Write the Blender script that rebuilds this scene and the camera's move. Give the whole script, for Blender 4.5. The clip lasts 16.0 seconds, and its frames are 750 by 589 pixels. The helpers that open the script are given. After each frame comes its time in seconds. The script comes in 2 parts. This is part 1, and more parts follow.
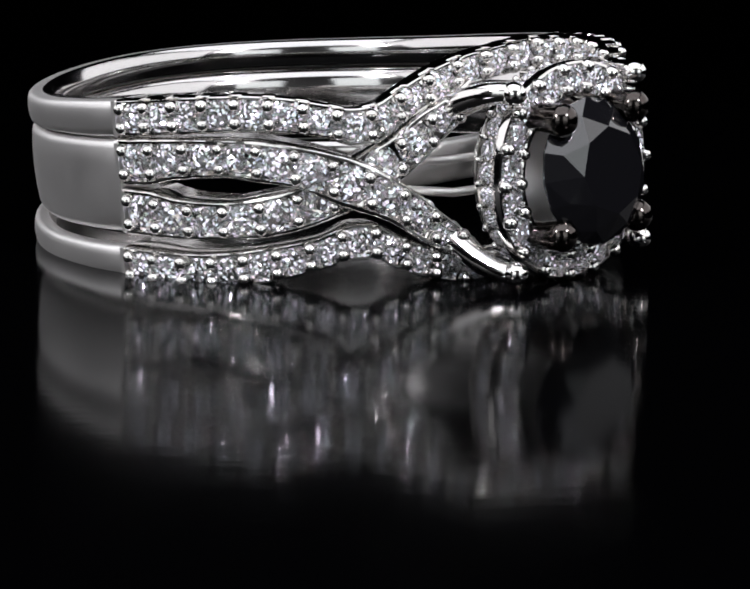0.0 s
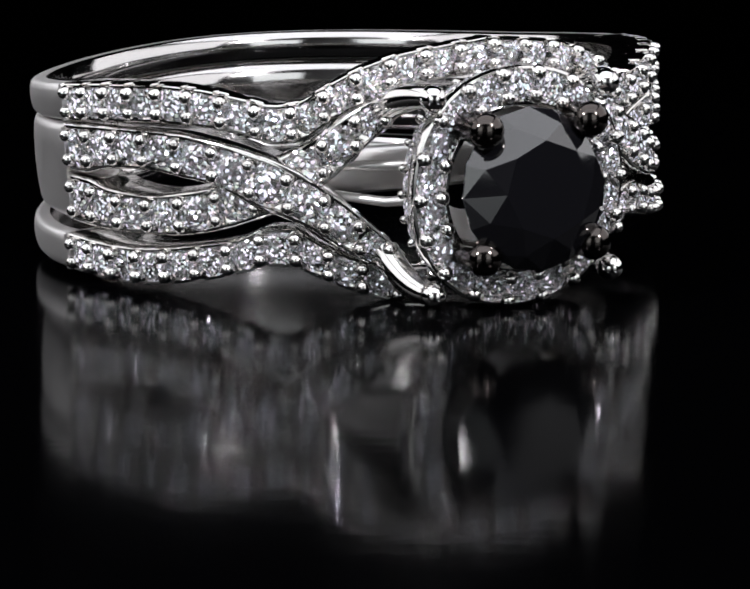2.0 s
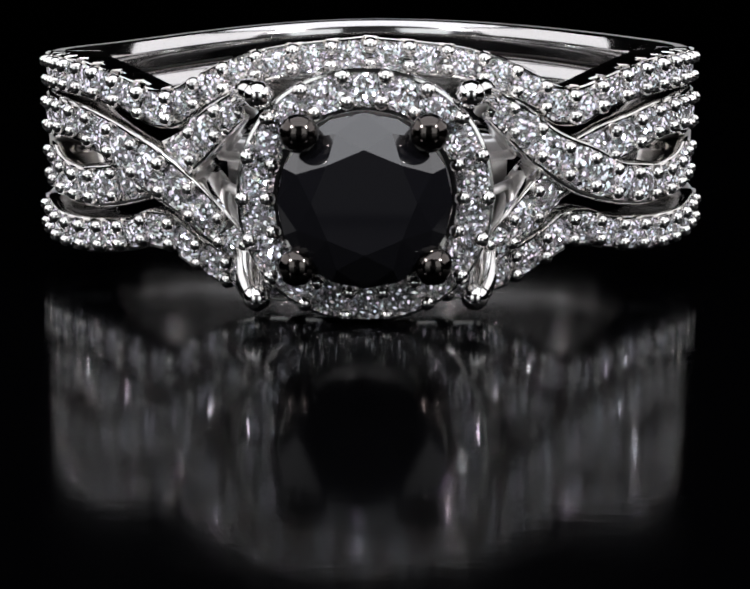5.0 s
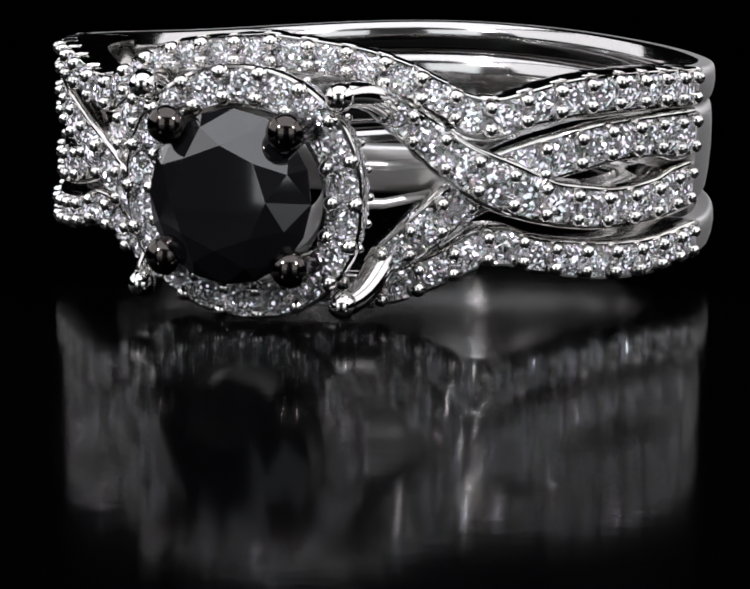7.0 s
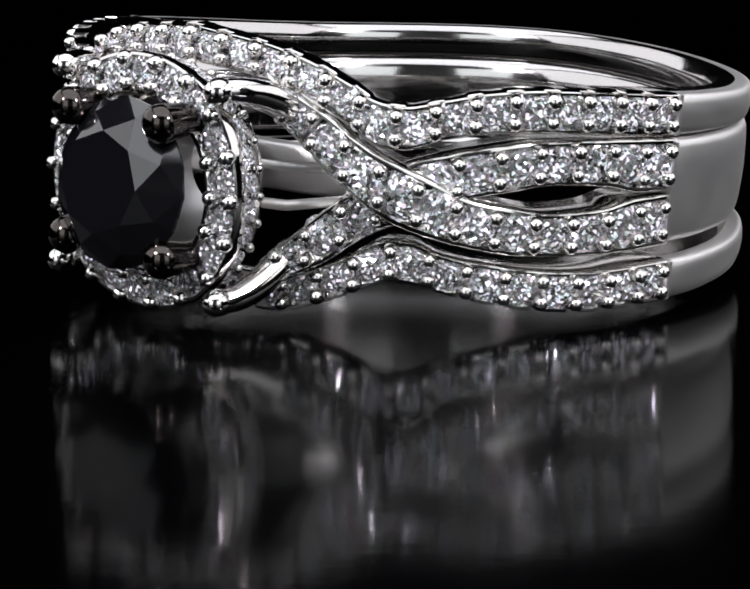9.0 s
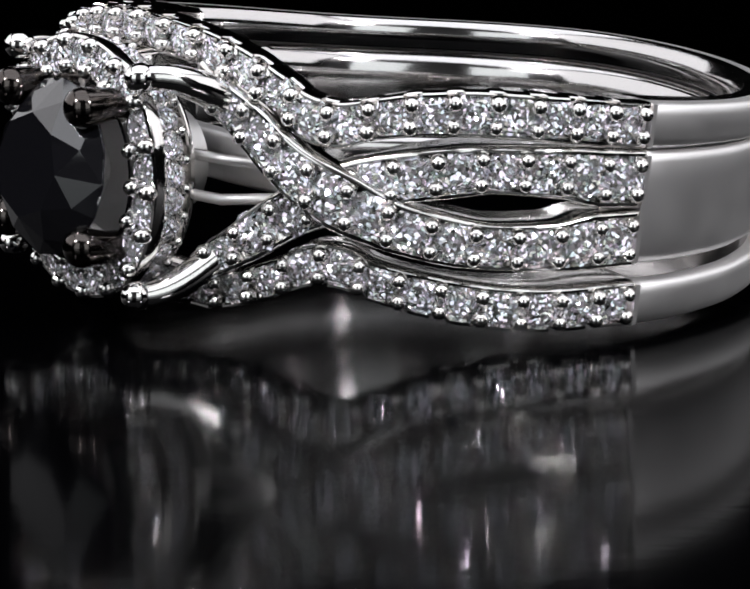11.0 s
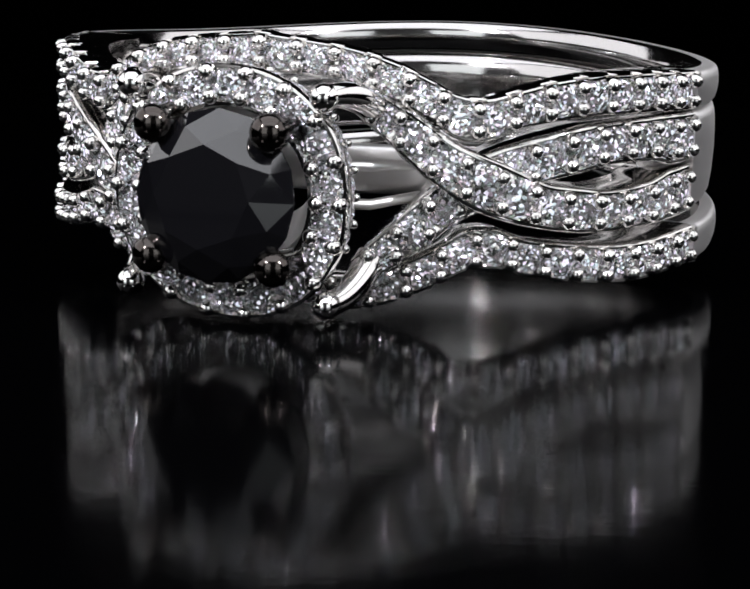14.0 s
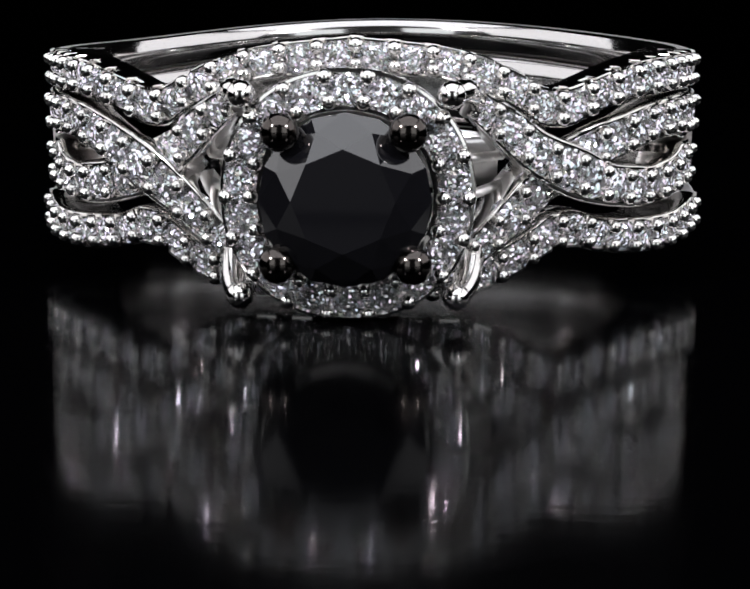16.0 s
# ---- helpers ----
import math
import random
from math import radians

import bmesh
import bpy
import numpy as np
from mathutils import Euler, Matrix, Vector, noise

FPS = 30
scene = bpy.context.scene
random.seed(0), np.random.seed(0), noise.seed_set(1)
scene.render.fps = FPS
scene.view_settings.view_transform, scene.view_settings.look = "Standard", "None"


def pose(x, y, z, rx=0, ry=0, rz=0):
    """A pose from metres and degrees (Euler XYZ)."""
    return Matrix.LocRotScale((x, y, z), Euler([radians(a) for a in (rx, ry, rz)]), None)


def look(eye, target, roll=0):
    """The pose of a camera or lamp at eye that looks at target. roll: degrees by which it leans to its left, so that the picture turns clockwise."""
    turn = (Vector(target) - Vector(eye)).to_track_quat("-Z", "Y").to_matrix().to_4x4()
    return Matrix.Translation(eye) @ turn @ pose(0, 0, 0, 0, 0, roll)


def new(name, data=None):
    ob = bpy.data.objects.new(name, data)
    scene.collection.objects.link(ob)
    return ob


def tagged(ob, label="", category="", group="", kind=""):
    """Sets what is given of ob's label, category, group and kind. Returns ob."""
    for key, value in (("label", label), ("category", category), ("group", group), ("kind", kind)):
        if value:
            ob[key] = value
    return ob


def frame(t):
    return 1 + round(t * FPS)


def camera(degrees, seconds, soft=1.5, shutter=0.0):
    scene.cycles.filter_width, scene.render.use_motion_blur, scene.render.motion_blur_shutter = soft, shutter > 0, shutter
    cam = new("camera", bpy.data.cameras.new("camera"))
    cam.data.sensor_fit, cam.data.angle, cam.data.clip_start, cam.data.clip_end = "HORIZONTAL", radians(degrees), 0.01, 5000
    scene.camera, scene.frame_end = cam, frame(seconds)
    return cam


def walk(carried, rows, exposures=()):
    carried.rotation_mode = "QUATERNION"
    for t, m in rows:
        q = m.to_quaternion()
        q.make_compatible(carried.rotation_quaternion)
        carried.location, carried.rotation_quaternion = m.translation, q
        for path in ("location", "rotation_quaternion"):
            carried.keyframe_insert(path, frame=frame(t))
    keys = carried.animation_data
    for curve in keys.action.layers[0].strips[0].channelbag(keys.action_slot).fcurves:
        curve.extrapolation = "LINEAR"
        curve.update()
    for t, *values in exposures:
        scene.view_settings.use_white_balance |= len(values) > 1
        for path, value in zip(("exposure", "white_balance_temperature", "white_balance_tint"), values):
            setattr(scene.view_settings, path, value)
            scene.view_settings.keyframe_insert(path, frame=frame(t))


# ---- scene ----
import itertools

MM = 0.001  # the scene is drawn up in millimetres

# ---- camera ----
EYE = (3.045 * MM, -44.206 * MM, 7.129 * MM)
AIM = (3.045 * MM, 0.003 * MM, -1.271 * MM)
LEAN = 0.5
cam = camera(28.0, 16.0, soft=1.9)
walk(cam, [(0.0, look(EYE, AIM, LEAN)), (16.0, look(EYE, AIM, LEAN))])

# the ring set on its turning plate: seconds, mm, degrees
TURN = [
    (0.0, 0.79, 5.58, 3.15, 0.77, -5.60, 41.11),
    (0.5, 0.97, 4.82, 3.20, 1.21, -5.25, 37.39),
    (1.0, 1.14, 4.17, 3.31, 1.62, -4.91, 33.70),
    (1.5, 1.34, 3.66, 3.41, 2.06, -4.53, 29.65),
    (2.0, 1.56, 3.20, 3.50, 2.48, -4.12, 25.47),
    (2.5, 1.77, 2.93, 3.63, 2.85, -3.71, 21.46),
    (3.0, 1.98, 2.64, 3.69, 3.23, -3.22, 17.19),
    (3.5, 2.21, 2.50, 3.73, 3.58, -2.62, 12.85),
    (4.0, 2.43, 2.38, 3.77, 3.86, -2.04, 8.45),
    (5.0, 2.86, 2.09, 3.83, 4.18, -0.81, -0.39),
    (6.3, 3.43, 1.57, 3.85, 4.09, 1.04, -12.59),
    (6.5, 3.51, 1.58, 3.84, 4.04, 1.33, -14.37),
    (7.0, 3.70, 1.37, 3.83, 3.83, 2.05, -18.71),
    (7.5, 3.90, 1.11, 3.81, 3.52, 2.83, -23.16),
    (8.0, 4.10, 0.79, 3.77, 3.16, 3.64, -27.62),
    (8.5, 4.32, 0.39, 3.76, 2.71, 4.47, -31.98),
    (9.0, 4.51, -0.07, 3.76, 2.23, 5.27, -36.11),
    (9.2, 4.58, -0.24, 3.74, 2.00, 5.64, -37.93),
    (10.0, 4.72, -1.67, 3.82, 1.06, 6.63, -44.67),
    (10.5, 4.73, -2.44, 3.92, 0.64, 6.98, -47.45),
    (10.9, 4.73, -2.27, 3.90, 0.78, 6.88, -46.59),
    (11.3, 4.71, -1.59, 3.82, 1.18, 6.53, -43.94),
    (11.5, 4.69, -1.25, 3.76, 1.40, 6.33, -42.43),
    (12.0, 4.62, -0.49, 3.78, 1.91, 5.79, -38.62),
    (12.5, 4.42, 0.06, 3.77, 2.45, 4.92, -34.33),
    (13.0, 4.22, 0.58, 3.77, 2.93, 4.07, -29.89),
    (13.5, 4.01, 0.95, 3.80, 3.35, 3.23, -25.38),
    (14.0, 3.80, 1.28, 3.81, 3.69, 2.42, -20.88),
    (14.5, 3.60, 1.59, 3.82, 3.94, 1.67, -16.38),
    (15.0, 3.40, 1.82, 3.85, 4.11, 0.94, -11.90),
    (15.5, 3.18, 2.05, 3.87, 4.21, 0.23, -7.41),
    (16.0, 2.98, 2.25, 3.83, 4.21, -0.42, -3.03),
]

# ---- world and lights: a dark booth with lamps round the plate ----
world = bpy.data.worlds.new("world")
scene.world = world
world.use_nodes = True
world.node_tree.nodes["Background"].inputs[0].default_value = (0.75, 0.85, 1.0, 1)
world.node_tree.nodes["Background"].inputs[1].default_value = 0.001
scene.view_settings.exposure = 0.1


def lamp(name, eye, target, w, h, watts, colour=(1, 1, 1), shape="RECTANGLE"):
    d = bpy.data.lights.new(name, "AREA")
    d.shape, d.size, d.energy, d.color = shape, w * MM, watts, colour
    if shape == "RECTANGLE":
        d.size_y = h * MM
    ob = new(name, d)
    ob.matrix_world = look([v * MM for v in eye], [v * MM for v in target])
    return ob


# two small bright lamps and two upright diffuser panels, one of each on either side of the lens
for side in (-1, 1):
    lamp("spot_lamp", (3 + side * 70, -74, 69), (3, -0.2, 3.1), 13, 13, 0.115, (0.99, 0.965, 1.0), "DISK")
    lamp("diffuser_panel", (3 + side * 52, -102, 32), (3, -0.2, 4), 52, 60, 0.0115, (0.93, 0.98, 1.0))
# soft light from above and from both sides
lamp("top_softbox", (3, -39.2, 109.2), (3, -29.8, -2.5), 170, 150, 0.125, (0.93, 0.945, 1.0))
for x in (-130, 136):
    lamp("side_softbox", (x, 39.7, 84), (x * 0.1, 42.3, 40), 260, 100, 0.1, (0.97, 0.965, 1.0))


# ---- materials ----
def material(name, colour, rough, metal=0.0, grain=0.0, scale=900.0, vary=0.0, ior=1.5, spec=0.5):
    m = bpy.data.materials.new(name)
    m.use_nodes = True
    nt = m.node_tree
    b = nt.nodes["Principled BSDF"]
    b.inputs["Base Color"].default_value = (*colour, 1)
    b.inputs["Roughness"].default_value = rough
    b.inputs["Metallic"].default_value = metal
    b.inputs["IOR"].default_value = ior
    b.inputs["Specular IOR Level"].default_value = spec
    if vary:
        info = nt.nodes.new("ShaderNodeObjectInfo")
        mp = nt.nodes.new("ShaderNodeMapRange")
        mp.inputs[3].default_value, mp.inputs[4].default_value = 1 - vary, 1.0
        nt.links.new(info.outputs["Random"], mp.inputs[0])
        mul = nt.nodes.new("ShaderNodeMix")
        mul.data_type, mul.blend_type = "RGBA", "MULTIPLY"
        mul.inputs[0].default_value = 1.0
        mul.inputs[6].default_value = (*colour, 1)
        nt.links.new(mp.outputs[0], mul.inputs[7])
        nt.links.new(mul.outputs[2], b.inputs["Base Color"])
    if grain:
        tc = nt.nodes.new("ShaderNodeTexCoord")
        n1 = nt.nodes.new("ShaderNodeTexNoise")
        n1.inputs["Scale"].default_value = scale
        n1.inputs["Detail"].default_value = 4
        nt.links.new(tc.outputs["Object"], n1.inputs["Vector"])
        r1 = nt.nodes.new("ShaderNodeMapRange")
        r1.inputs[3].default_value, r1.inputs[4].default_value = max(0, rough - grain), rough + grain
        nt.links.new(n1.outputs["Fac"], r1.inputs[0])
        nt.links.new(r1.outputs[0], b.inputs["Roughness"])
        n2 = nt.nodes.new("ShaderNodeTexNoise")
        n2.inputs["Scale"].default_value = scale * 6
        nt.links.new(tc.outputs["Object"], n2.inputs["Vector"])
        bp = nt.nodes.new("ShaderNodeBump")
        bp.inputs["Strength"].default_value = 0.05
        bp.inputs["Distance"].default_value = 0.00003
        nt.links.new(n2.outputs["Fac"], bp.inputs["Height"])
        nt.links.new(bp.outputs["Normal"], b.inputs["Normal"])
    return m


GOLD = material("polished_white_gold", (0.80, 0.78, 0.76), 0.09, 1.0, 0.04, 1500)
BEAD = material("bead_white_gold", (0.82, 0.80, 0.78), 0.05, 1.0)
CLAW = material("black_plated_claw", (0.085, 0.075, 0.07), 0.12, 1.0, 0.02, 2500)
SHANK = material("satin_white_gold", (0.74, 0.73, 0.725), 0.43, 1.0, 0.05, 1200)
INSIDE = material("worn_polished_white_gold", (0.62, 0.605, 0.60), 0.11, 1.0, 0.06, 700)


def gem_material():
    """Cut stones: each facet breaks up into small mirrors that tilt at random."""
    m = material("white_gem", (0.88, 0.89, 0.92), 0.09, 0.80)
    nt = m.node_tree
    b = nt.nodes["Principled BSDF"]
    tc, info = nt.nodes.new("ShaderNodeTexCoord"), nt.nodes.new("ShaderNodeObjectInfo")
    shift = nt.nodes.new("ShaderNodeVectorMath")
    shift.operation = "MULTIPLY_ADD"
    shift.inputs[1].default_value = (1, 1, 1)
    far = nt.nodes.new("ShaderNodeMath")
    far.operation = "MULTIPLY"
    far.inputs[1].default_value = 0.05
    nt.links.new(info.outputs["Random"], far.inputs[0])
    nt.links.new(tc.outputs["Object"], shift.inputs[0])
    nt.links.new(far.outputs[0], shift.inputs[2])
    cell = nt.nodes.new("ShaderNodeTexVoronoi")
    cell.inputs["Scale"].default_value = 13000
    nt.links.new(shift.outputs[0], cell.inputs["Vector"])
    tilt = nt.nodes.new("ShaderNodeVectorMath")
    tilt.operation = "MULTIPLY_ADD"
    tilt.inputs[1].default_value = (1.8, 1.8, 1.8)
    tilt.inputs[2].default_value = (-0.9, -0.9, -0.9)
    nt.links.new(cell.outputs["Color"], tilt.inputs[0])
    geo = nt.nodes.new("ShaderNodeNewGeometry")
    add = nt.nodes.new("ShaderNodeVectorMath")
    nt.links.new(geo.outputs["Normal"], add.inputs[0])
    nt.links.new(tilt.outputs[0], add.inputs[1])
    unit = nt.nodes.new("ShaderNodeVectorMath")
    unit.operation = "NORMALIZE"
    nt.links.new(add.outputs[0], unit.inputs[0])
    nt.links.new(unit.outputs[0], b.inputs["Normal"])
    hue = nt.nodes.new("ShaderNodeMix")
    hue.data_type = "RGBA"
    hue.inputs[0].default_value = 0.16
    hue.inputs[6].default_value = (0.88, 0.89, 0.92, 1)
    nt.links.new(cell.outputs["Color"], hue.inputs[7])
    nt.links.new(hue.outputs[2], b.inputs["Base Color"])
    return m


GEM = gem_material()
JET = material("black_gem", (0.004, 0.004, 0.005), 0.04, 0.0, ior=1.95, spec=0.5)


def plate_material():
    """Black acrylic with a fine film of ripples that lie across the view."""
    m = material("black_gloss_plate", (0.0003, 0.0003, 0.0004), 0.086, spec=0.04)
    nt = m.node_tree
    b = nt.nodes["Principled BSDF"]
    tc, mp = nt.nodes.new("ShaderNodeTexCoord"), nt.nodes.new("ShaderNodeMapping")
    mp.inputs["Scale"].default_value = (0.35, 1.0, 1.0)
    nt.links.new(tc.outputs["Object"], mp.inputs["Vector"])
    along = nt.nodes.new("ShaderNodeCombineXYZ")
    along.inputs[1].default_value = 1.0
    nt.links.new(along.outputs[0], b.inputs["Tangent"])
    b.inputs["Anisotropic"].default_value = 0.7
    bump = None
    for scale, depth in ((3600, 0.0000011), (700, 0.0000022)):
        n = nt.nodes.new("ShaderNodeTexNoise")
        n.inputs["Scale"].default_value = scale
        n.inputs["Detail"].default_value = 1.5
        nt.links.new(mp.outputs["Vector"], n.inputs["Vector"])
        bp = nt.nodes.new("ShaderNodeBump")
        bp.inputs["Distance"].default_value = depth
        nt.links.new(n.outputs["Fac"], bp.inputs["Height"])
        if bump:
            nt.links.new(bump.outputs["Normal"], bp.inputs["Normal"])
        bump = bp
    nt.links.new(bump.outputs["Normal"], b.inputs["Normal"])
    return m


PLATE = plate_material()
BOOTH = material("black_booth_cloth", (0.0008, 0.0008, 0.0008), 0.95, 0.0, 0.05, 60, spec=0.0)
CARD = material("dark_reflector", (0.12, 0.12, 0.12), 0.9, 0.0, 0.05, 60, spec=0.1)


# ---- mesh helpers ----
def part(name, bm, mat, parent, label="", smooth=True, inner=None):
    me = bpy.data.meshes.new(name)
    bmesh.ops.recalc_face_normals(bm, faces=bm.faces)
    bm.to_mesh(me)
    bm.free()
    me.materials.append(mat)
    if inner:
        me.materials.append(inner)
    if smooth:
        me.polygons.foreach_set("use_smooth", [True] * len(me.polygons))
        me.set_sharp_from_angle(angle=radians(42))
    ob = new(name, me)
    ob.parent = parent
    return tagged(ob, label)


def shared(name, me, parent, m, label=""):
    ob = new(name, me)
    ob.parent = parent
    ob.matrix_basis = m
    return tagged(ob, label)


def mesh_of(name, bm, mat, smooth=True, angle=42):
    me = bpy.data.meshes.new(name)
    bmesh.ops.recalc_face_normals(bm, faces=bm.faces)
    bm.to_mesh(me)
    bm.free()
    me.materials.append(mat)
    if smooth:
        me.polygons.foreach_set("use_smooth", [True] * len(me.polygons))
        me.set_sharp_from_angle(angle=radians(angle))
    return me


def smooth_curve(keys):
    """A smooth function through (angle, value) pairs."""
    xs = np.array([k[0] for k in keys], float)
    ys = np.array([k[1] for k in keys], float)
    d = np.diff(ys) / np.diff(xs)
    t = np.zeros(len(xs))
    t[0], t[-1] = d[0], d[-1]
    for i in range(1, len(xs) - 1):
        t[i] = 0 if d[i - 1] * d[i] <= 0 else 2 * d[i - 1] * d[i] / (d[i - 1] + d[i])

    def f(x):
        x = min(max(x, xs[0]), xs[-1])
        i = min(int(np.searchsorted(xs, x, side="right")) - 1, len(xs) - 2)
        h = xs[i + 1] - xs[i]
        s = (x - xs[i]) / h
        return ((2 * s**3 - 3 * s**2 + 1) * ys[i] + (s**3 - 2 * s**2 + s) * h * t[i]
                + (3 * s**2 - 2 * s**3) * ys[i + 1] + (s**3 - s**2) * h * t[i + 1])
    return f


def on_ring(deg, r, z):
    a = radians(deg)
    return Vector((r * math.sin(a), -r * math.cos(a), z)) * MM


def sweep(angles, top, bot, r_out, r_in, profile, closed=False, notch=None, edge=1, swell=0.18, power=2):
    """A strip round the finger; profile: pairs of (across 0..1, depth below r_out in mm, or None for the inside)."""
    bm = bmesh.new()
    loops = []
    for a in angles:
        zt, zb, ro, ri = top(a), bot(a), r_out(a), r_in(a)
        cut = 0.0 if notch is None else notch(a)
        loop = []
        for u, d in profile:
            if d is None:
                r = ri
            elif d == "round":
                r = ri + swell * abs(2 * u - 1) ** power
            elif d == "in":
                r = ri + 0.17
            else:
                r = ro - d - (cut if (u > 0.86) == (edge > 0) and (u > 0.86 or u < 0.14) else 0.0)
            loop.append(bm.verts.new(on_ring(a, r, zb + (zt - zb) * u)))
        loops.append(loop)
    n = len(profile)
    pairs = list(zip(loops, loops[1:])) + ([(loops[-1], loops[0])] if closed else [])
    for p, q in pairs:
        for i in range(n):
            f = bm.faces.new((p[i], p[(i + 1) % n], q[(i + 1) % n], q[i]))
            if "round" in (profile[i][1], profile[(i + 1) % n][1]):
                f.material_index = 1
    if not closed:
        bm.faces.new(loops[0])
        bm.faces.new(loops[-1][::-1])
    return bm


PAVE = [(0.16, None), (0.04, "in"), (0.0, 0.35), (0.0, 0.10), (0.02, 0.03), (0.05, 0.0), (0.10, 0.0), (0.13, 0.10), (0.3, 0.16),
        (0.7, 0.16), (0.87, 0.10), (0.90, 0.0), (0.95, 0.0), (0.98, 0.03), (1.0, 0.10), (1.0, 0.35), (0.96, "in"), (0.84, None)]
BAR = [(0.02, None), (0.0, 0.2), (0.0, 0.08), (0.03, 0.0), (0.97, 0.0), (1.0, 0.08), (1.0, 0.2), (0.98, None)]
# the inside is rounded for comfort: its radius grows from the middle to both edges
ROUND = [(0.97 - 0.94 * i / 14, "round") for i in range(15)]
PLAIN = [(0.0, 0.5), (0.0, 0.22), (0.03, 0.12), (0.09, 0.065), (0.25, 0.022), (0.5, 0.0), (0.75, 0.022),
         (0.91, 0.065), (0.97, 0.12), (1.0, 0.22), (1.0, 0.5)] + ROUND


def brilliant(rg, rt, rm, h, hm, depth, girdle=0.03, jitter=0.0, seed=1, spin=0.0):
    """A round brilliant facing +z, its girdle at z = 0."""
    rnd = random.Random(seed)
    j = lambda: rnd.uniform(-jitter, jitter)
    bm = bmesh.new()
    P = lambda r, k, z: bm.verts.new(Vector((r * math.cos(radians(k + spin)) + j() * rg, r * math.sin(radians(k + spin)) + j() * rg, z + j() * h)) * MM)
    table = [P(rt, 45 * k, h) for k in range(8)]
    mid = [P(rm, 45 * k + 22.5, hm) for k in range(8)]
    up = [P(rg, 22.5 * k, 0) for k in range(16)]
    low = [P(rg, 22.5 * k, -girdle) for k in range(16)]
    base = [P(rg * 0.35, 22.5 * k, -depth * 0.7) for k in range(16)]
    tip = P(0, 0, -depth)
    if jitter:
        c = P(0, 0, h)
        for k in range(8):
            bm.faces.new((c, table[k], table[(k + 1) % 8]))
    else:
        bm.faces.new(table)
    for k in range(8):
        n = (k + 1) % 8
        bm.faces.new((table[k], mid[k], table[n]))
        if jitter:
            bm.faces.new((table[k], mid[k - 1], up[2 * k]))
            bm.faces.new((table[k], up[2 * k], mid[k]))
        else:
            bm.faces.new((table[k], mid[k - 1], up[2 * k], mid[k]))
        bm.faces.new((mid[k], up[2 * k], up[2 * k + 1]))
        bm.faces.new((mid[k], up[2 * k + 1], up[(2 * k + 2) % 16]))
    for k in range(16):
        n = (k + 1) % 16
        bm.faces.new((up[k], low[k], low[n], up[n]))
        bm.faces.new((low[k], base[k], base[n], low[n]))
        bm.faces.new((base[k], tip, base[n]))
    return bm


GEMS = [mesh_of("stone", brilliant(0.5, 0.27, 0.40, 0.15, 0.085, 0.3, 0.02, 0.05, s), GEM, False) for s in range(6)]


def ball_mesh(name, mat, r, squash=1.0, seg=12):
    bm = bmesh.new()
    bmesh.ops.create_uvsphere(bm, u_segments=seg, v_segments=seg * 2 // 3, radius=r * MM)
    bmesh.ops.scale(bm, vec=(1, 1, squash), verts=bm.verts)
    return mesh_of(name, bm, mat, angle=180)


BEADS = ball_mesh("bead", BEAD, 0.192, 1.15)


def facing(place, out, spin=0.0, size=1.0):
    """A pose at place with its z axis along out."""
    q = out.to_track_quat("Z", "Y").to_matrix().to_4x4()
    return Matrix.Translation(place) @ q @ Matrix.Rotation(spin, 4, "Z") @ Matrix.Scale(size, 4)


rng = random.Random(5)


def row_of(a0, a1, top, bot, r_out, pitch):
    """How many stones a strip takes, and the angle at a share of its length."""
    n = 400
    samples = [a0 + (a1 - a0) * i / n for i in range(n + 1)]
    mid = [on_ring(a, r_out(a), (top(a) + bot(a)) / 2) for a in samples]
    run = [0.0]
    for p, q in zip(mid, mid[1:]):
        run.append(run[-1] + (q - p).length / MM)
    return max(1, round(run[-1] / pitch)), (lambda s: float(np.interp(s * run[-1], run, samples))), run[-1]


def set_stones(parent, a0, a1, top, bot, r_out, pitch, fill=0.95, skip=None):
    """Stones in one row along a strip, with two beads between every two."""
    count, share, length = row_of(a0, a1, top, bot, r_out, pitch)
    at = lambda d: share(d / length)
    run = [length]
    for k in range(count):
        a = at((k + 0.5) * run[-1] / count)
        w = top(a) - bot(a)
        b = at((k + 0.5) * run[-1] / count + 0.1)
        slope = math.atan2((top(b) + bot(b) - top(a) - bot(a)) / 2, 0.1)
        width = w * abs(math.cos(slope)) * fill
        if skip and skip(a):
            continue
        size = min(max(width, 0.72), pitch * 1.16)
        place = on_ring(a, r_out(a) - 0.10, (top(a) + bot(a)) / 2)
        out = on_ring(a, 1, 0).normalized()
        out = (out + Vector((rng.uniform(-0.07, 0.07), rng.uniform(-0.07, 0.07), rng.uniform(-0.07, 0.07)))).normalized()
        shared("stone", rng.choice(GEMS), parent, facing(place, out, rng.uniform(0, 6.28), size))
    for k in range(count + 1):
        a = at(min(max(k * run[-1] / count, 0.12), run[-1] - 0.12))
        if skip and skip(a):
            continue
        w = top(a) - bot(a)
        for side in (-1, 1):
            z = (top(a) + bot(a)) / 2 + side * w * 0.25
            d = on_ring(a, 1, 0).normalized()
            shared("bead", BEADS, parent, facing(on_ring(a, r_out(a) + 0.05, z), d, 0, rng.uniform(0.92, 1.08)))


def mirror(f):
    return lambda a: -f(a)


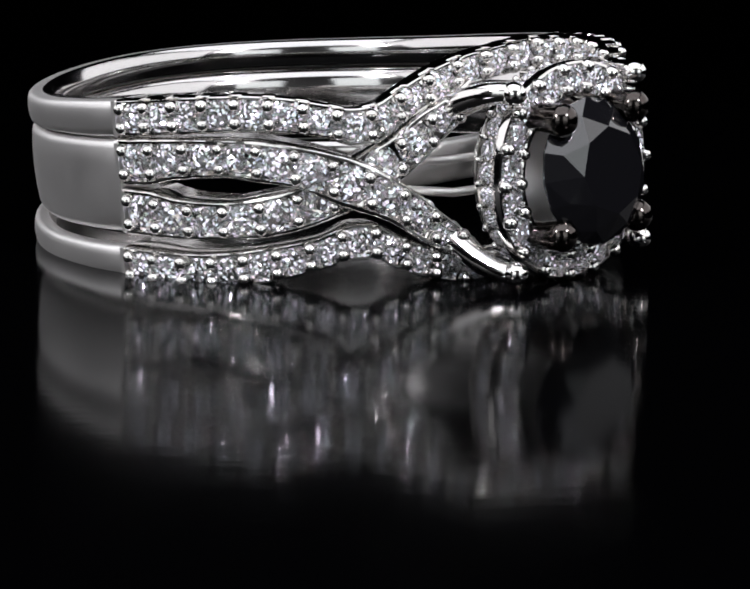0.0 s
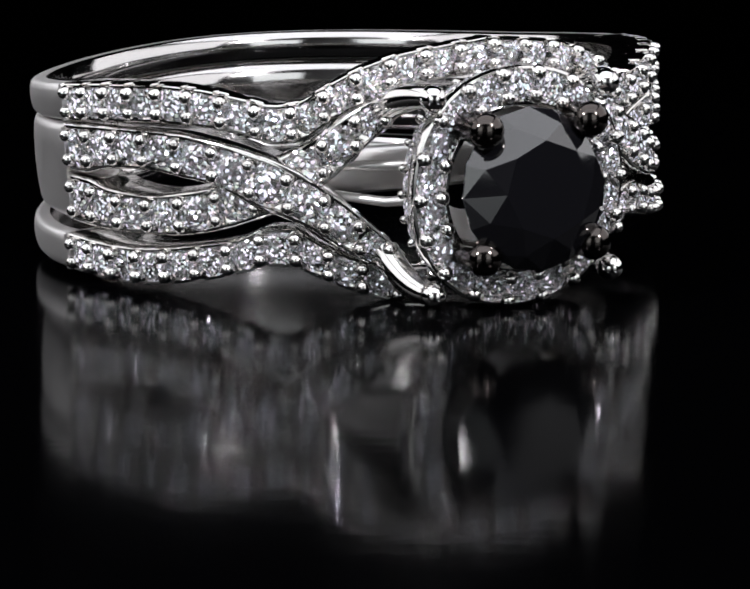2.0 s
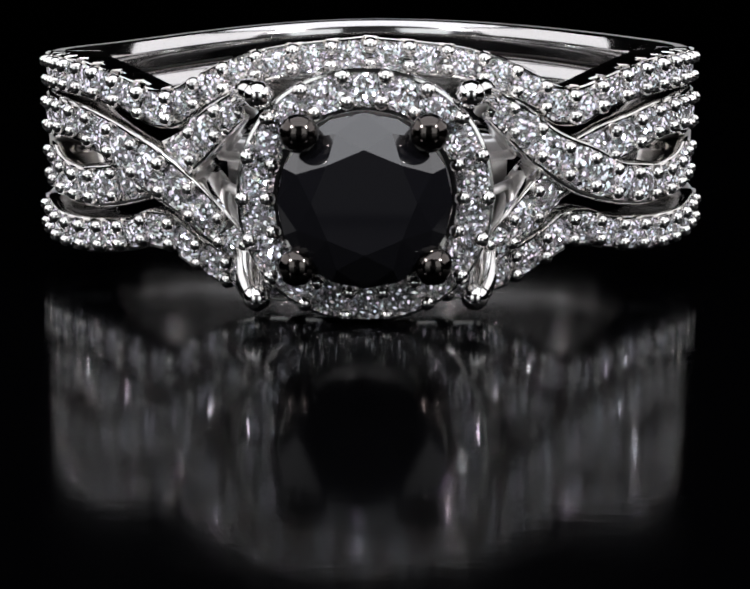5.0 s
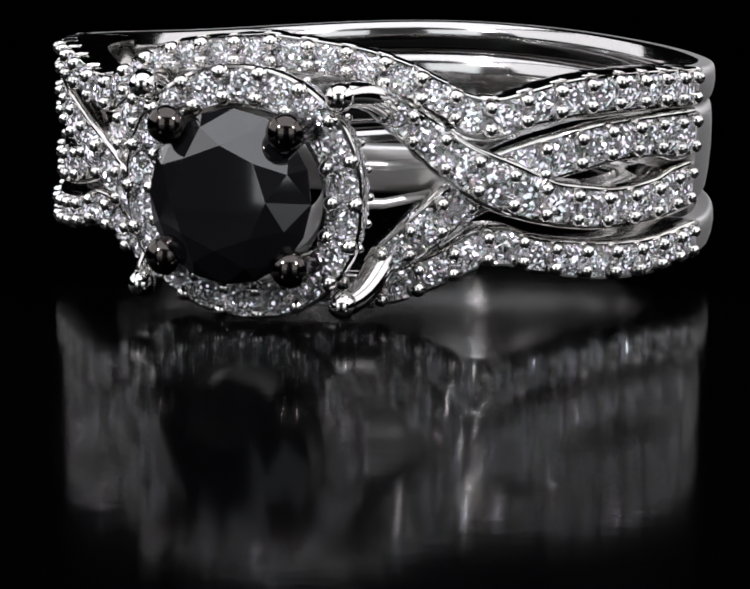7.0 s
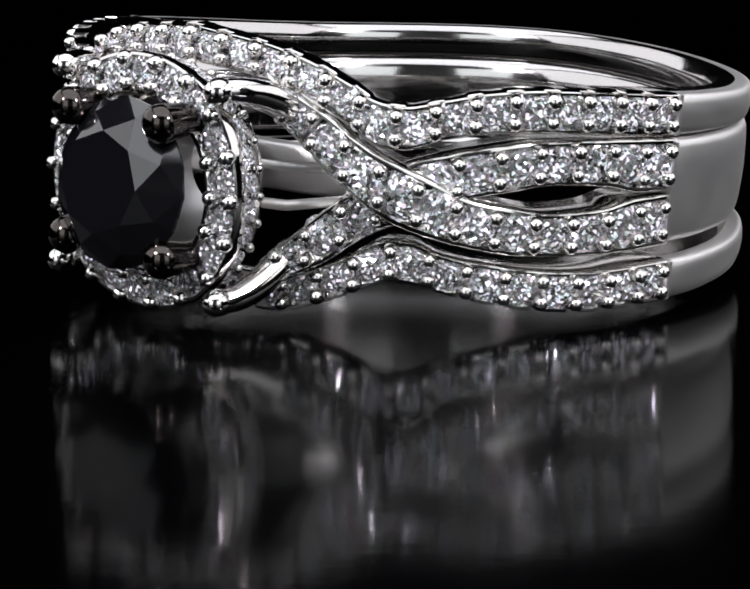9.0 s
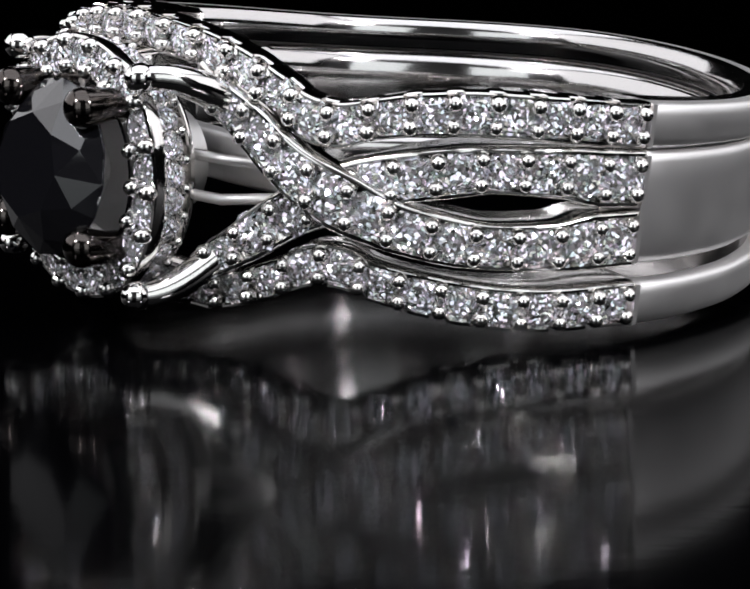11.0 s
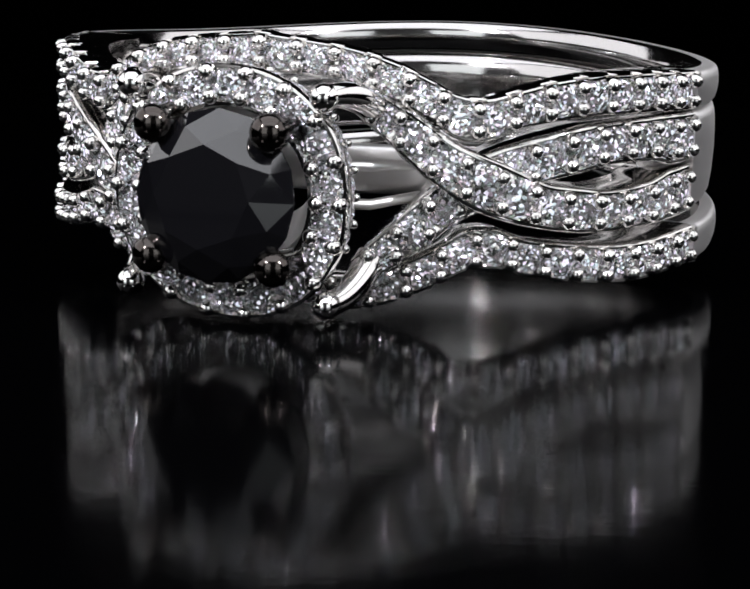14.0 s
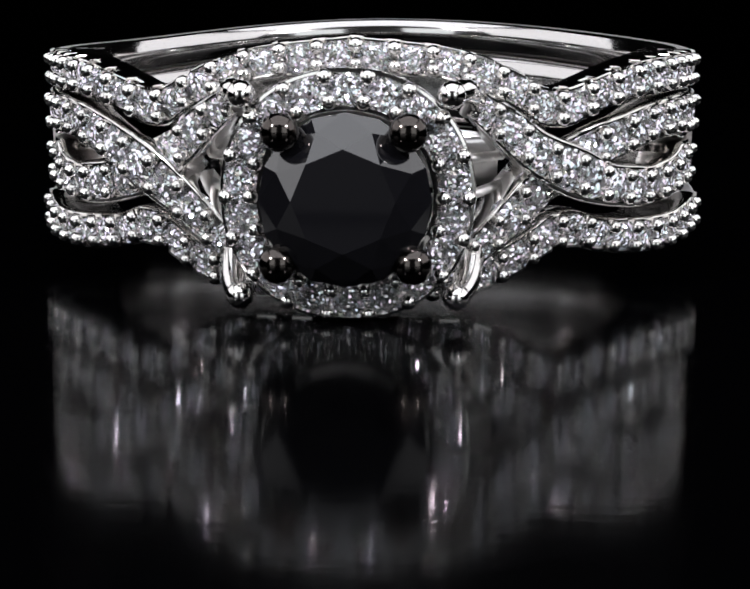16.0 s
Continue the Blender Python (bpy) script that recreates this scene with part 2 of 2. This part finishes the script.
def thing(name, label, category):
    ob = new(name)
    ob.empty_display_size = 0.002
    return tagged(ob, label, category, "three rings of one bridal set")


# ---- the plate and the booth ----
def plate():
    bm = bmesh.new()
    bmesh.ops.create_cone(bm, cap_ends=True, segments=96, radius1=0.30, radius2=0.30, depth=0.004)
    bmesh.ops.translate(bm, vec=(0, 0, -0.00220), verts=bm.verts)
    ob = part("turntable_plate", bm, PLATE, None, smooth=False)
    return tagged(ob, "glossy black acrylic plate that mirrors the rings", "plate", kind="structure")


def booth():
    bm = bmesh.new()
    bmesh.ops.create_cube(bm, size=1.0)
    bmesh.ops.scale(bm, vec=(0.9, 0.9, 0.6), verts=bm.verts)
    bmesh.ops.translate(bm, vec=(0, 0, 0.29), verts=bm.verts)
    ob = part("backdrop", bm, BOOTH, None, smooth=False)
    tagged(ob, "plain black cloth of a photo booth", "backdrop", kind="structure")
    # an added card, never in view: gives the stones a dim grey to mirror
    bm = bmesh.new()
    bmesh.ops.create_cube(bm, size=1.0)
    bmesh.ops.scale(bm, vec=(0.5, 0.004, 0.4), verts=bm.verts)
    bmesh.ops.translate(bm, vec=(0, -0.2, 0.201), verts=bm.verts)
    ob = part("reflector_card", bm, CARD, None, smooth=False)
    tagged(ob, "unseen dark card added behind the lens to show in reflections", "wall", kind="structure")


plate()
booth()

# ---- the wedding bands ----
LEFT, RIGHT = -71.2, 72.7  # where the stones begin on either side
band_top = smooth_curve([(0, 3.44), (12, 3.2), (18, 2.92), (24, 2.45), (28, 2.1), (31, 2.05), (35.5, 2.22), (42, 2.45), (49, 2.54), (60, 2.50), (72, 2.40), (110, 2.32), (180, 2.3)])
band_bot = smooth_curve([(0, 2.55), (12, 2.38), (15, 2.22), (18.5, 1.98), (24, 1.48), (28, 1.06), (31, 1.04), (36.5, 1.34), (42, 1.48), (49, 1.54), (60, 1.48), (72, 1.38), (110, 1.38), (180, 1.38)])
BT, BB = (lambda a: band_top(abs(a))), (lambda a: band_bot(abs(a)))
r_front = smooth_curve([(0, 10.2), (33, 10.2), (50, 9.95), (72, 9.6), (180, 9.5)])
r_pave = lambda a: r_front(abs(a))
r_flare = smooth_curve([(0, 0.0), (35, 0.0), (60, 0.22), (85, 0.25), (180, 0.1)])
r_back = smooth_curve([(0, 9.9), (72, 9.6), (90, 9.22), (110, 8.92), (140, 8.85), (180, 8.85)])
RB = lambda a: r_back(abs(a))
fuller = smooth_curve([(70, 0.0), (85, 0.04), (120, 0.18), (150, 0.1), (180, 0.0), (360, 0.0)])
r_hole = lambda a: 7.95
r_bed = smooth_curve([(0, 9.3), (40, 9.05), (60, 8.25), (72, 7.92), (180, 7.92)])


sag = smooth_curve([(70, 0.0), (118, -0.17), (180, 0.03), (242, -0.24), (290, 0.0)])


def steps(a, b, n):
    return [a + (b - a) * i / n for i in range(n + 1)]


def border_bars(ring, top, bot, r_out):
    """A narrow raised bar where the stones end and the plain shank begins."""
    for a, b in ((LEFT - 0.45, LEFT + 0.25), (RIGHT - 0.25, RIGHT + 0.45)):
        part("border_bar", sweep(steps(a, b, 4), top, bot, lambda x: r_out(x) + 0.05, lambda x: 8.6, BAR), SHANK, ring, "narrow white gold border")


def wedding_band(name, label, top, bot, flare=0.0):
    r_out = lambda a: r_pave(a) + flare * r_flare(abs(a))
    ring = thing(name, label, "ring")
    count, share, length = row_of(LEFT + 0.8, RIGHT - 0.8, top, bot, r_out, 0.93)
    cuts = [share(k / count) for k in range(1, count)]
    angles = sorted(steps(LEFT, RIGHT, 110) + [c + d for c in cuts for d in (-1.15, -0.9, 0.9, 1.15)])
    notch = lambda a: 0.30 if min(abs(a - c) for c in cuts) < 1.0 else 0.0
    part("pave_strip", sweep(angles, top, bot, r_out, (lambda a: r_bed(abs(a))), PAVE, notch=notch, edge=1 if top(0) > 0 else -1), GOLD, ring, "polished white gold bed of the stones")
    fold = lambda f: (lambda a: f(a if a <= 180 else 360 - a) + sag(a))
    part("shank", sweep(steps(RIGHT + 0.15, 360 + LEFT - 0.15, 96), fold(top), fold(bot), lambda a: RB(a if a <= 180 else 360 - a) + fuller(a) + flare * r_flare(a if a <= 180 else 360 - a), r_hole, PLAIN), SHANK, ring, "plain satin white gold shank", inner=INSIDE)
    border_bars(ring, top, bot, r_out)
    set_stones(ring, LEFT + 0.8, RIGHT - 0.8, top, bot, r_out, 0.93)
    return ring


wide = lambda a: abs(a) - 1.4 * math.exp(-((abs(a) - 30) / 14) ** 2)  # its dip lies a little further out
low_side = smooth_curve([(0, 0.0), (40, 0.0), (60, 0.24), (75, 0.28), (180, 0.05)])
upper = wedding_band("wedding_band", "white gold wedding band with small white stones, resting on top", BT, BB)
lower = wedding_band("wedding_band", "white gold wedding band with small white stones, on black plate", (lambda a: -min(BB(wide(a)), 2.25) - low_side(abs(a))), (lambda a: -min(BT(wide(a)), 3.1) - low_side(abs(a))), 1.0)

# ---- the engagement ring ----
main = thing("engagement_ring", "white gold halo ring with round black stone and crossing shoulders", "ring")
# one shoulder strand runs from the upper shank down to the lower claw, the other the opposite way below it
over_top = smooth_curve([(13, -1.9), (18.5, -0.98), (23.5, -0.16), (29.8, 0.58), (33.8, 0.86), (41, 1.18), (48.5, 1.36), (60, 1.4), (75, 1.32)])
over_bot = smooth_curve([(13, -2.72), (16, -2.3), (21.7, -1.72), (27.3, -1.02), (34.3, -0.50), (40.8, 0.02), (45.5, 0.17), (52, 0.32), (60, 0.26), (66, 0.06), (75, 0.02)])
r_over = smooth_curve([(13, 10.7), (20, 10.45), (29, 10.4), (40, 10.15), (50, 9.97), (73, 9.62)])
r_under = smooth_curve([(13, 10.75), (20, 10.5), (24, 10.35), (29, 10.0), (34, 9.95), (42, 10.1), (50, 9.97), (73, 9.62)])
r_strand = smooth_curve([(13, 9.4), (25, 8.8), (75, 7.95)])

fold = lambda f: (lambda a: f(a if a <= 180 else 360 - a) + sag(a))
part("shank", sweep(steps(RIGHT + 0.1, 360 + LEFT - 0.1, 96), fold(lambda a: 1.3), fold(lambda a: -1.3), lambda a: RB(a if a <= 180 else 360 - a) + fuller(a) + 0.02, r_hole, PLAIN, swell=0.36, power=4), SHANK, main, "plain satin white gold shank", inner=INSIDE)
border_bars(main, lambda a: 1.31, lambda a: -1.31, lambda a: r_over(abs(a)))

for side in (-1, 1):
    far = RIGHT if side > 0 else LEFT
    # half a turn about the line of sight carries one shoulder into the other
    for which in ("over", "under"):
        r_o = r_over if which == "over" else r_under
        flip = (side == 1) != (which == "under")
        t = (lambda a, s=side, f=flip: -over_bot(abs(a)) if f else over_top(abs(a)))
        b = (lambda a, s=side, f=flip: -over_top(abs(a)) if f else over_bot(abs(a)))
        ro = (lambda a, r=r_o: r(abs(a)))
        ri = (lambda a: r_strand(abs(a)))
        part("shoulder_strand", sweep(steps(side * 14.0, far, 70), t, b, ro, ri, PAVE), GOLD, main, "polished white gold strand")
        hide = (lambda a: 28.3 < abs(a) < 31.5) if which == "under" else None
        set_stones(main, side * 15.5, far - side * 0.8, t, b, ro, 1.0, skip=hide)


def tube(points, radii, seg=10):
    bm = bmesh.new()
    loops = []
    for i, p in enumerate(points):
        d = (points[min(i + 1, len(points) - 1)] - points[max(i - 1, 0)]).normalized()
        q = d.to_track_quat("Z", "Y")
        loops.append([bm.verts.new(p + q @ Vector((math.cos(6.2832 * k / seg), math.sin(6.2832 * k / seg), 0)) * radii[i] * MM) for k in range(seg)])
    for p, q in zip(loops, loops[1:]):
        for k in range(seg):
            bm.faces.new((p[k], p[(k + 1) % seg], q[(k + 1) % seg], q[k]))
    bm.faces.new(loops[0][::-1])
    bm.faces.new(loops[-1])
    return bm


def bezier(p0, p1, p2, n):
    return [(p0 * (1 - s) ** 2 + p1 * 2 * s * (1 - s) + p2 * s * s) for s in (i / n for i in range(n + 1))]


# claws at the corners of the halo
for sx, sz in itertools.product((-1, 1), (-1, 1)):
    p0 = on_ring(sx * 16.3, 10.3, sz * 1.8)
    p2 = Vector((sx * (2.42 if sz > 0 else 2.56), -11.75, 2.24 if sz > 0 else -2.52)) * MM
    p1 = Vector((sx * 2.85, -11.1, 2.38 if sz > 0 else -2.55)) * MM
    claw = part("corner_claw", tube(bezier(p0, p1, p2, 12), [0.40 - 0.14 * i / 12 for i in range(13)], 12), GOLD, main, "polished white gold claw")
    shared("claw_tip", BEADS, main, facing(p2, Vector((0, -1, 0)), 0, 1.75))

# ---- the head: halo, gallery, black stone ----


DROP = -0.16  # the halo sits a little below the middle of the shank


def cushion(half, k, n=3.0):
    a = radians(k)
    c, s = math.cos(a), math.sin(a)
    r = half / (abs(c) ** n + abs(s) ** n) ** (1 / n)
    return r * c, r * s


def frame_ring(sections, seg=96):
    """A closed cushion-shaped ring; sections: (half size, squareness, y)."""
    bm = bmesh.new()
    loops = []
    for k in range(seg):
        loop = []
        for half, n, y in sections:
            x, z = cushion(half, 360 * k / seg, n)
            loop.append(bm.verts.new(Vector((x, y, z + DROP)) * MM))
        loops.append(loop)
    m = len(sections)
    for i in range(seg):
        p, q = loops[i], loops[(i + 1) % seg]
        for j in range(m):
            bm.faces.new((p[j], p[(j + 1) % m], q[(j + 1) % m], q[j]))
    return bm


halo = part("halo", frame_ring([(2.98, 2.15, -11.38), (3.0, 2.15, -11.55), (2.97, 2.15, -11.68), (2.91, 2.15, -11.70), (2.87, 2.15, -11.60),
                                (2.20, 2.1, -11.60), (2.12, 2.1, -11.72), (2.04, 2.0, -11.72), (2.0, 2.0, -11.6), (2.0, 2.0, -11.38)]), GOLD, main, "rounded pave halo")
part("gallery_wall", frame_ring([(2.70, 2.15, -10.6), (2.82, 2.15, -11.37), (2.0, 2.2, -11.37), (2.0, 2.2, -10.6)]), GOLD, main, "pave wall below the halo")
part("gallery_rail", frame_ring([(2.42, 2.2, -10.22), (2.56, 2.15, -10.32), (2.6, 2.15, -10.46), (2.3, 2.15, -10.46), (2.25, 2.2, -10.22)]), GOLD, main)
part("basket", frame_ring([(1.2, 2, -8.9), (1.9, 2.2, -10.7), (1.7, 2.2, -10.7), (1.0, 2, -8.9)]), SHANK, main)

part("bridge", sweep(steps(-25, 25, 40), lambda a: 0.6, lambda a: -0.6, lambda a: 8.5, r_hole, PLAIN), SHANK, main, "smooth band under the head", inner=INSIDE)
for sx, z in itertools.product((-1, 1), (-0.5, 0.42)):
    part("gallery_bar", tube([Vector((sx * 1.6, -10.2, z)) * MM, Vector((sx * 2.8, -9.75, z)) * MM, on_ring(sx * 27, 9.0, z * 0.7)], [0.13, 0.13, 0.12], 12), SHANK, main, "slim satin bar")

STONES = 18
for k in range(STONES):
    a = 360 * (k + 0.5) / STONES
    x0, z0 = cushion(2.92, a, 2.15)
    x1, z1 = cushion(2.12, a, 2.1)
    size = math.hypot(x0 - x1, z0 - z1) * 1.02
    out = Vector((rng.uniform(-0.06, 0.06), -1, rng.uniform(-0.06, 0.06))).normalized()
    shared("stone", rng.choice(GEMS), main, facing(Vector(((x0 + x1) / 2, -11.63, (z0 + z1) / 2 + DROP)) * MM, out, rng.uniform(0, 6), size * 1.06))
    a = 360 * k / STONES
    for half, n in ((2.82, 2.15), (2.26, 2.1)):
        x, z = cushion(half, a, n)
        if half < 2.5 and min(abs(a - c) for c in (45, 135, 225, 315)) < 8:
            continue
        shared("bead", BEADS, main, facing(Vector((x, -11.75, z + DROP)) * MM, Vector((0, -1, 0)), 0, 1.05))
for k in range(28):
    a = 360 * (k + 0.5) / 28
    x, z = cushion(2.79, a, 2.15)
    out = Vector((x, -0.2, z)).normalized()
    shared("stone", rng.choice(GEMS), main, facing(Vector((x, -11.05, z + DROP)) * MM, out, rng.uniform(0, 6), 0.55))
    x, z = cushion(2.8, a + 180 / 28, 2.15)
    for y in (-11.3, -10.74):
        shared("bead", BEADS, main, facing(Vector((x, y, z + DROP)) * MM, Vector((x, 0, z)).normalized(), 0, 0.6))

jet = part("black_stone", brilliant(2.0, 1.18, 1.66, 0.67, 0.36, 1.6, 0.06, spin=90.0), JET, main, "round brilliant-cut opaque black stone", smooth=False)
jet.matrix_basis = Matrix.Translation(Vector((0, -12.38, -0.1)) * MM) @ Matrix.Rotation(radians(90 - 7.8), 4, "X")
PRONG = ball_mesh("prong_tip", CLAW, 0.45, 0.9, 24)
for sx, sz in itertools.product((-1, 1), (-1, 1)):
    c = Vector((sx * (1.45 if sz > 0 else 1.55), -12.55, 1.48 if sz > 0 else -1.58))
    prong = part("prong", tube([Vector((c.x * 1.04, -10.9, c.z * 1.03)) * MM, Vector((c.x * 1.04, -12.0, c.z * 1.03)) * MM, c * MM], [0.32, 0.38, 0.46], 16), CLAW, main, "dark polished round prong")
    tip = shared("prong_tip", PRONG, prong, facing(c * MM, Vector((0, -1, 0))))


def motions():
    rows = [(t, pose(x * MM, y * MM, z * MM, rx, ry, rz)) for t, x, y, z, rx, ry, rz in TURN]
    for ring in (upper, lower, main):
        walk(ring, rows)


motions()
